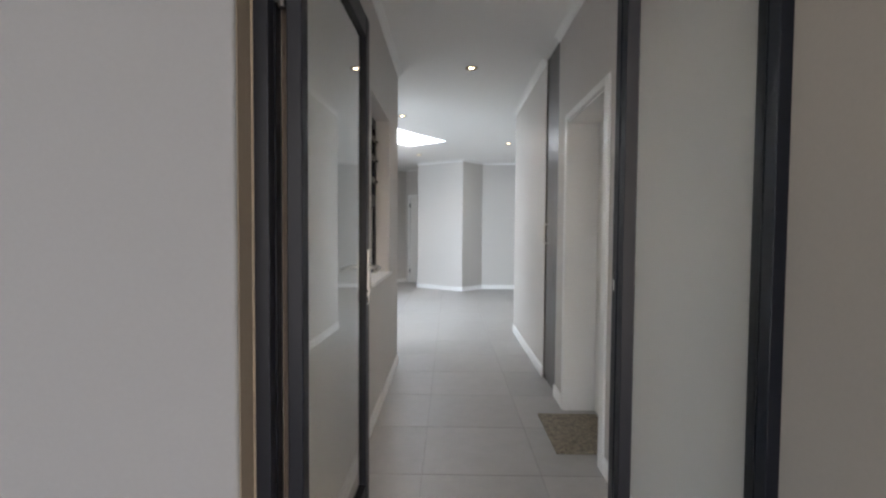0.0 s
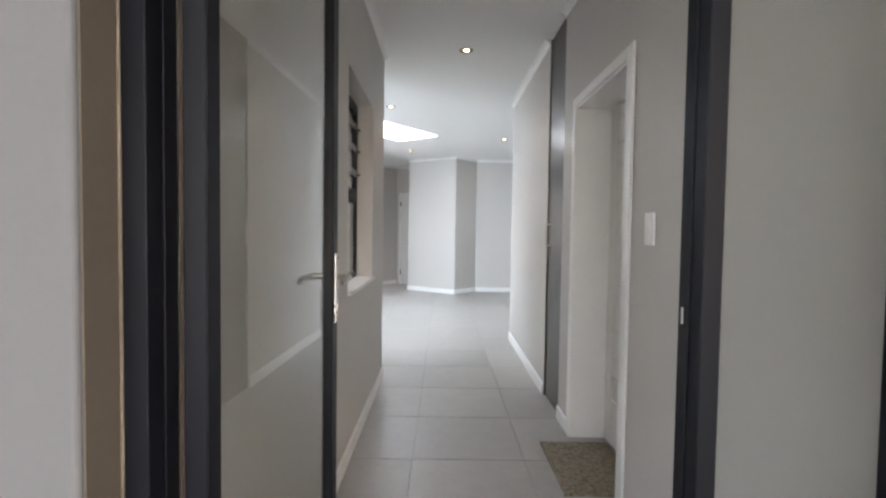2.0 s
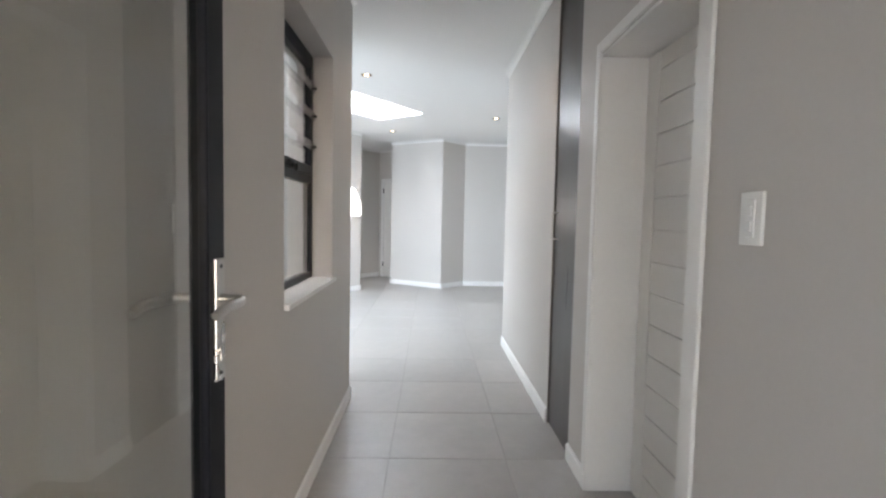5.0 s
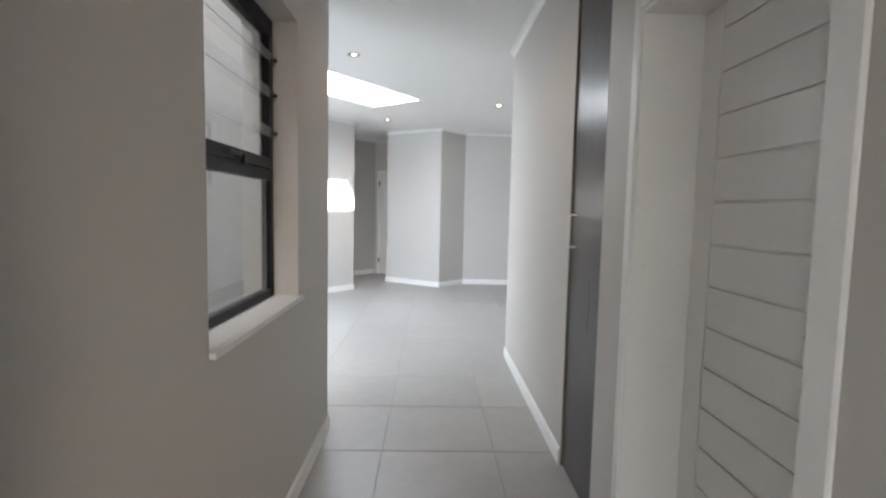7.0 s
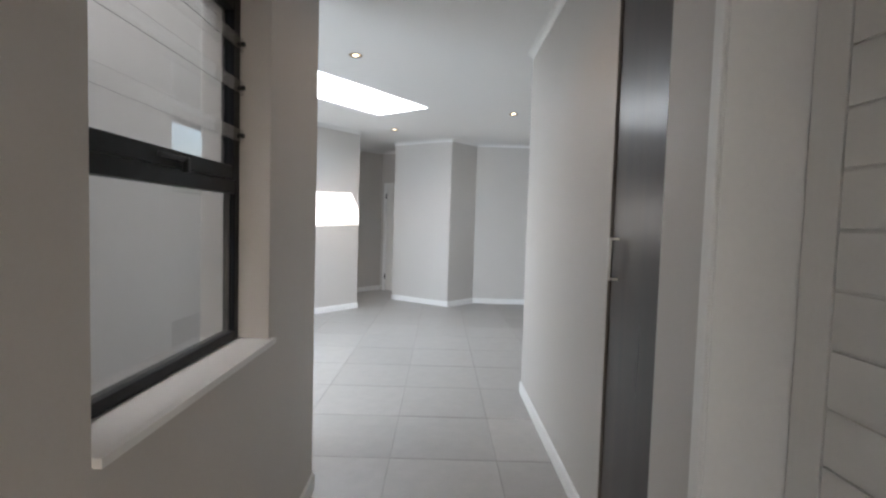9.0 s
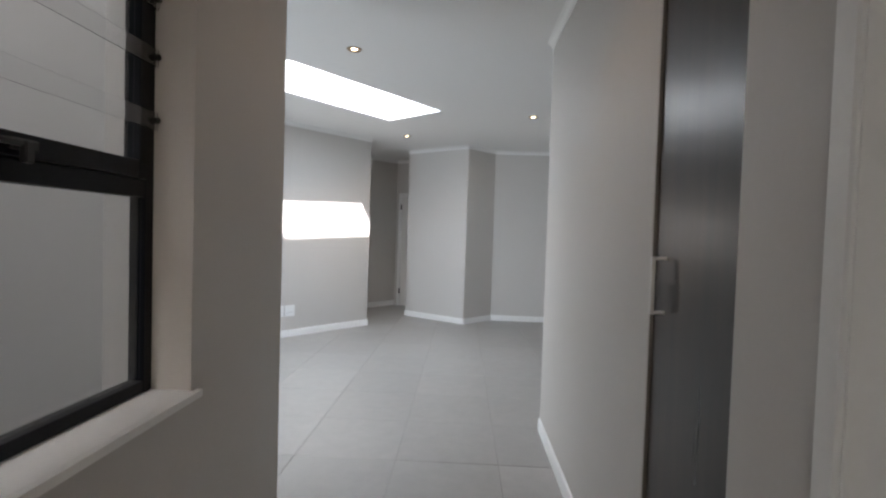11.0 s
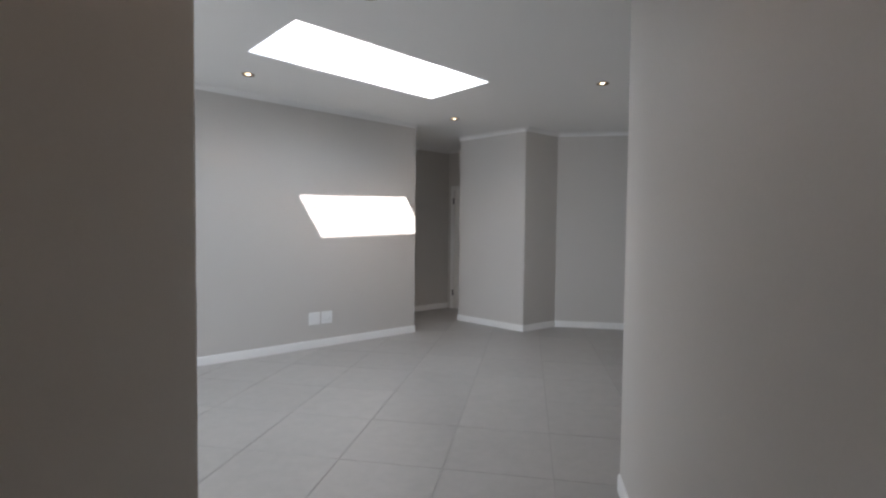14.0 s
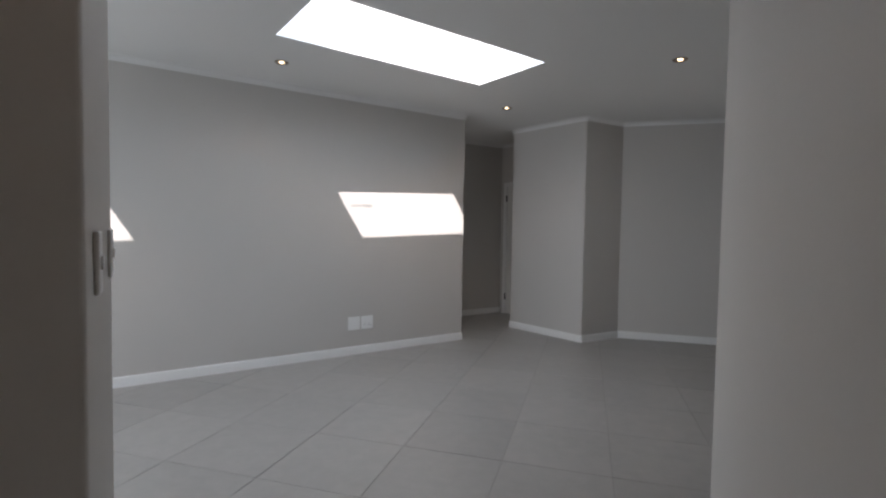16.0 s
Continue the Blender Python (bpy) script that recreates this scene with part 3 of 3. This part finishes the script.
# ---------------------------------------------------------------- side door on the passage
side = thing("door_2", Matrix(), "closed white door with horizontal grooves in a deep reveal", "door", kind="structure")
DX = 1.108
AW, AT = 0.05, 0.014
part("architrave", boxes((RIGHT - AT, RIGHT - 0.001, DOOR_Y0 - 0.075, DOOR_Y0, 0, DOOR_Z + AW), (RIGHT - AT, RIGHT - 0.001, DOOR_Y1 - 0.014, DOOR_Y1 + 0.035, 0, DOOR_Z + AW),
                         (RIGHT - AT, RIGHT - 0.001, DOOR_Y0, DOOR_Y1 - 0.014, DOOR_Z, DOOR_Z + AW), bevel=0.004), TRIM, side)
part("lining", boxes((RIGHT - 0.002, 1.15, DOOR_Y1 - 0.014, DOOR_Y1 - 0.001, 0, DOOR_Z - 0.001), (RIGHT - 0.002, 1.15, DOOR_Y0 + 0.001, DOOR_Y0 + 0.014, 0, DOOR_Z - 0.001),
                     (RIGHT - 0.002, 1.15, DOOR_Y0 + 0.014, DOOR_Y1 - 0.014, DOOR_Z - 0.015, DOOR_Z - 0.001), bevel=0.0015), TRIM, side)
ly0, ly1 = DOOR_Y0 + 0.018, DOOR_Y1 - 0.018
dleaf = part("leaf", boxes((DX + 0.009, DX + 0.04, ly0, ly1, 0.008, DOOR_Z - 0.019)), DOORPAINT, side, "white enamelled door leaf")
part("stile", boxes((DX, DX + 0.009, ly1 - 0.103, ly1, 0.008, DOOR_Z - 0.019), bevel=0.001), DOORPAINT, dleaf)
part("stile", boxes((DX, DX + 0.009, ly0, ly0 + 0.115, 0.008, DOOR_Z - 0.019), bevel=0.001), DOORPAINT, dleaf)
pitch, first = 0.1325, 0.142
edges = [0.008, first]
while edges[-1] + pitch < DOOR_Z - 0.05:
    edges.append(edges[-1] + pitch)
edges.append(DOOR_Z - 0.019)
for z0, z1 in zip(edges, edges[1:]):
    part("board", boxes((DX, DX + 0.009, ly0 + 0.117, ly1 - 0.109, z0 + 0.0035, z1 - 0.0035), bevel=0.0012), DOORPAINT, dleaf)

bm = boxes((DX - 0.008, DX - 0.0005, 2.612, 2.662, 0.90, 1.06), bevel=0.002)
rod(bm, (DX - 0.002, 2.637, 1.02), (DX - 0.05, 2.637, 1.02), 0.009)
rod(bm, (DX - 0.046, 2.632, 1.02), (DX - 0.046, 2.715, 1.022), 0.008)
part("handle", bm, CHROME, dleaf, "satin steel lever handle", True)

# ---------------------------------------------------------------- built-in cupboard
ward = thing("cupboard", Matrix(), "tall dark wood veneer cupboard built into the wall", "cupboard")
part("body", boxes((RIGHT + 0.055, 1.11, WARD_Y0 + 0.002, WARD_Y0 + 0.02, 0, CEILING - 0.002), (1.09, 1.108, WARD_Y0 + 0.02, WARD_Y1 - 0.006, 0, CEILING - 0.002)), VENEER, ward)
part("edge_strip", boxes((RIGHT + 0.002, 1.11, WARD_Y1 - 0.006, WARD_Y1 - 0.001, 0, CEILING - 0.002)), EDGING, ward, "brown edge strip")
cdoor = part("door", boxes((RIGHT + 0.010, RIGHT + 0.030, WARD_Y0 + 0.010, WARD_Y1 - 0.009, 0.004, CEILING - 0.006), bevel=0.0012), VENEER, ward, "dark veneer door")
bm = boxes((RIGHT - 0.032, RIGHT - 0.021, 3.979, 3.993, 1.124, 1.288), (RIGHT - 0.022, RIGHT + 0.010, 3.981, 3.991, 1.124, 1.134), (RIGHT - 0.022, RIGHT + 0.010, 3.981, 3.991, 1.278, 1.288), bevel=0.001)
part("handle", bm, CHROME, cdoor, "square satin steel bar handle")

# ---------------------------------------------------------------- lobby door at the far end
LOBBY = Matrix.Translation(D_CORNER) @ Matrix.Rotation(math.atan2(D_U.y, D_U.x), 4, "Z")
far = thing("door_3", LOBBY, "white door with dark hinges in a white frame", "door", kind="structure")
part("frame", boxes((DW0 - 0.05, DW0 + 0.02, -0.015, 0.12, 0, DWH + 0.05), (DW1 - 0.02, DW1 + 0.05, -0.015, 0.12, 0, DWH + 0.05), (DW0 + 0.02, DW1 - 0.02, -0.015, 0.12, DWH - 0.02, DWH + 0.05), bevel=0.003), TRIM, far)
fleaf = part("leaf", boxes((DW0 + 0.026, DW1 - 0.024, 0.0, 0.038, 0.01, DWH - 0.025), bevel=0.001), DOORPAINT, far)
for z in (0.22, 1.75):
    bm = bmesh.new()
    rod(bm, (DW0 + 0.023, -0.012, z), (DW0 + 0.023, -0.012, z + 0.1), 0.008)
    box(bm, DW0 + 0.008, DW0 + 0.04, -0.0175, -0.0155, z + 0.005, z + 0.095)
    part("hinge", bm, BLACK, fleaf, "dark metal hinge", True)

# ---------------------------------------------------------------- door mat
matt = boxes((0.71, 1.095, 2.64, 3.218, 0.0005, 0.012), bevel=0.003)
bmesh.ops.subdivide_edges(matt, edges=[e for e in matt.edges if e.calc_length() > 0.2], cuts=14, use_grid_fill=True)
for v in matt.verts:
    if v.co.z > 0.008:
        v.co.z += 0.003 * noise.noise(v.co * 40)
tagged(new("doormat", mesh_of("doormat", matt, MAT)), "brown speckled coir doormat at the side door", "doormat")


# ---------------------------------------------------------------- switches and sockets
def plate(name, m, w, h, label, category, rockers, group=""):
    """A wall plate in the xz plane that faces -y, with rockers at the given places."""
    top = thing(name, m, label, category, group)
    part("cover", boxes((-w / 2, w / 2, -0.009, 0, -h / 2, h / 2), bevel=0.0035, segments=3), PLASTIC, top, "", True)
    for k, (x, z, rw, rh) in enumerate(rockers):
        front = -0.0115 if rh > 0.05 else -0.0140
        part("module" if rh > 0.05 else "rocker", boxes((x - rw / 2, x + rw / 2, front, -0.008, z - rh / 2, z + rh / 2), bevel=0.0015), PLASTIC, top)
    return top


plate("light_switch", pose(RIGHT - 0.0005, 2.245, 1.246, 0, 0, -90), 0.078, 0.122, "white two-lever light switch on greige wall", "light switch",
      [(0, 0.0, 0.034, 0.086), (0, 0.018, 0.016, 0.024), (0, -0.018, 0.016, 0.024)])
stub_way = (STUB - Vector((LEFT, LEFT_END, 0))).normalized()
stub_turn = math.degrees(math.atan2(stub_way.y, stub_way.x)) + 180
for d, z in ((0.17, 1.249), (0.55, 1.249)):
    p = Vector((LEFT, LEFT_END, 0)) + stub_way * d
    plate("light_switch", pose(p.x + 0.0005, p.y + 0.0005, z, 0, 0, stub_turn + 180 - 0), 0.078, 0.122, "white light switch on the angled wall end", "light switch",
          [(0, 0, 0.02, 0.026)], "switches on the wall end")
sock_turn = math.degrees(math.atan2(SUN_U.y, SUN_U.x)) + 180
for s, kind in ((1.392, "blank"), (1.243, "holes")):
    p = SUN_A + SUN_U * s - SUN_N * 0.0005
    so = plate("wall_socket", pose(p.x, p.y, 0.325, 0, 0, sock_turn), 0.132, 0.138, "white square wall socket plate above the skirting", "socket", [], "sockets on the sunlit wall")
    if kind == "holes":
        for x in (-0.025, 0.025):
            part("rocker", boxes((x - 0.009, x + 0.009, -0.013, -0.008, 0.025, 0.045), bevel=0.001), PLASTIC, so)
            for dx, dz in ((0, 0.0), (-0.011, -0.02), (0.011, -0.02)):
                bm = bmesh.new()
                rod(bm, (x + dx, -0.0095, dz - 0.005), (x + dx, -0.0085, dz - 0.005), 0.0035, 10)
                part("hole", bm, BLACK, so, "dark socket hole")


# ---------------------------------------------------------------- downlights
def downlight():
    top = thing("downlight", Matrix(), "round recessed ceiling downlight with warm lit bulb", "downlight", "ceiling downlights")
    bm = bmesh.new()
    lathe(bm, [(0.021, 0.012), (0.030, -0.002), (0.040, -0.006), (0.050, -0.006), (0.055, -0.001), (0.055, 0.0)])
    part("ring", bm, BRONZE, top, "brushed bronze ring", True)
    bm = bmesh.new()
    lathe(bm, [(0.0005, -0.007), (0.010, -0.0062), (0.018, -0.003), (0.0235, 0.004)])
    part("bulb", bm, BULB, top, "glowing warm bulb", True)
    return top


spots = [(0.293, 4.303), (-0.487, 6.105), (-1.983, 7.324), (1.058, 8.009), (-0.466, 9.211)]
for x, y in spots:
    beam = bpy.data.lights.new("downlight_beam", "SPOT")
    beam.energy, beam.color, beam.spot_size, beam.spot_blend, beam.shadow_soft_size = 1.3, (1.0, 0.68, 0.42), radians(130), 0.7, 0.02
    new("downlight_beam", beam).location = (x, y, CEILING - 0.02)
lamp0 = downlight()
lamp0.matrix_world = pose(*spots[0], CEILING - 0.0005)
for x, y in spots[1:]:
    copy_thing(lamp0, pose(x, y, CEILING - 0.0005))

# ---------------------------------------------------------------- floor tiles
floor = bpy.data.objects["floor"]
PITCH, JOINT = 0.60, 0.004
TX, TY = -0.018, 3.0


def tile_mesh(w, d, name):
    bm = bmesh.new()
    vs = box(bm, 0, w, 0, d, -0.010, 0.0)
    top = [e for e in bm.edges if all(v.co.z > -0.001 for v in e.verts)]
    bmesh.ops.bevel(bm, geom=top, offset=0.0012, segments=1, affect="EDGES")
    return mesh_of(name, bm, TILE)


whole = tile_mesh(PITCH - JOINT, PITCH - JOINT, "tile")
rng = random.Random(4)
for i in range(-8, 5):
    for j in range(-3, 15):
        x, y = TX + i * PITCH + JOINT / 2, TY + j * PITCH + JOINT / 2
        if y < 1.2 or (i < -1 and y < 3.5) or (i > 1 and y < 5.2) or (i < -6 and y > 9):
            continue
        t = new("tile", whole)
        t.location = (x, y, rng.uniform(-0.0004, 0.0004))
        t.parent = floor
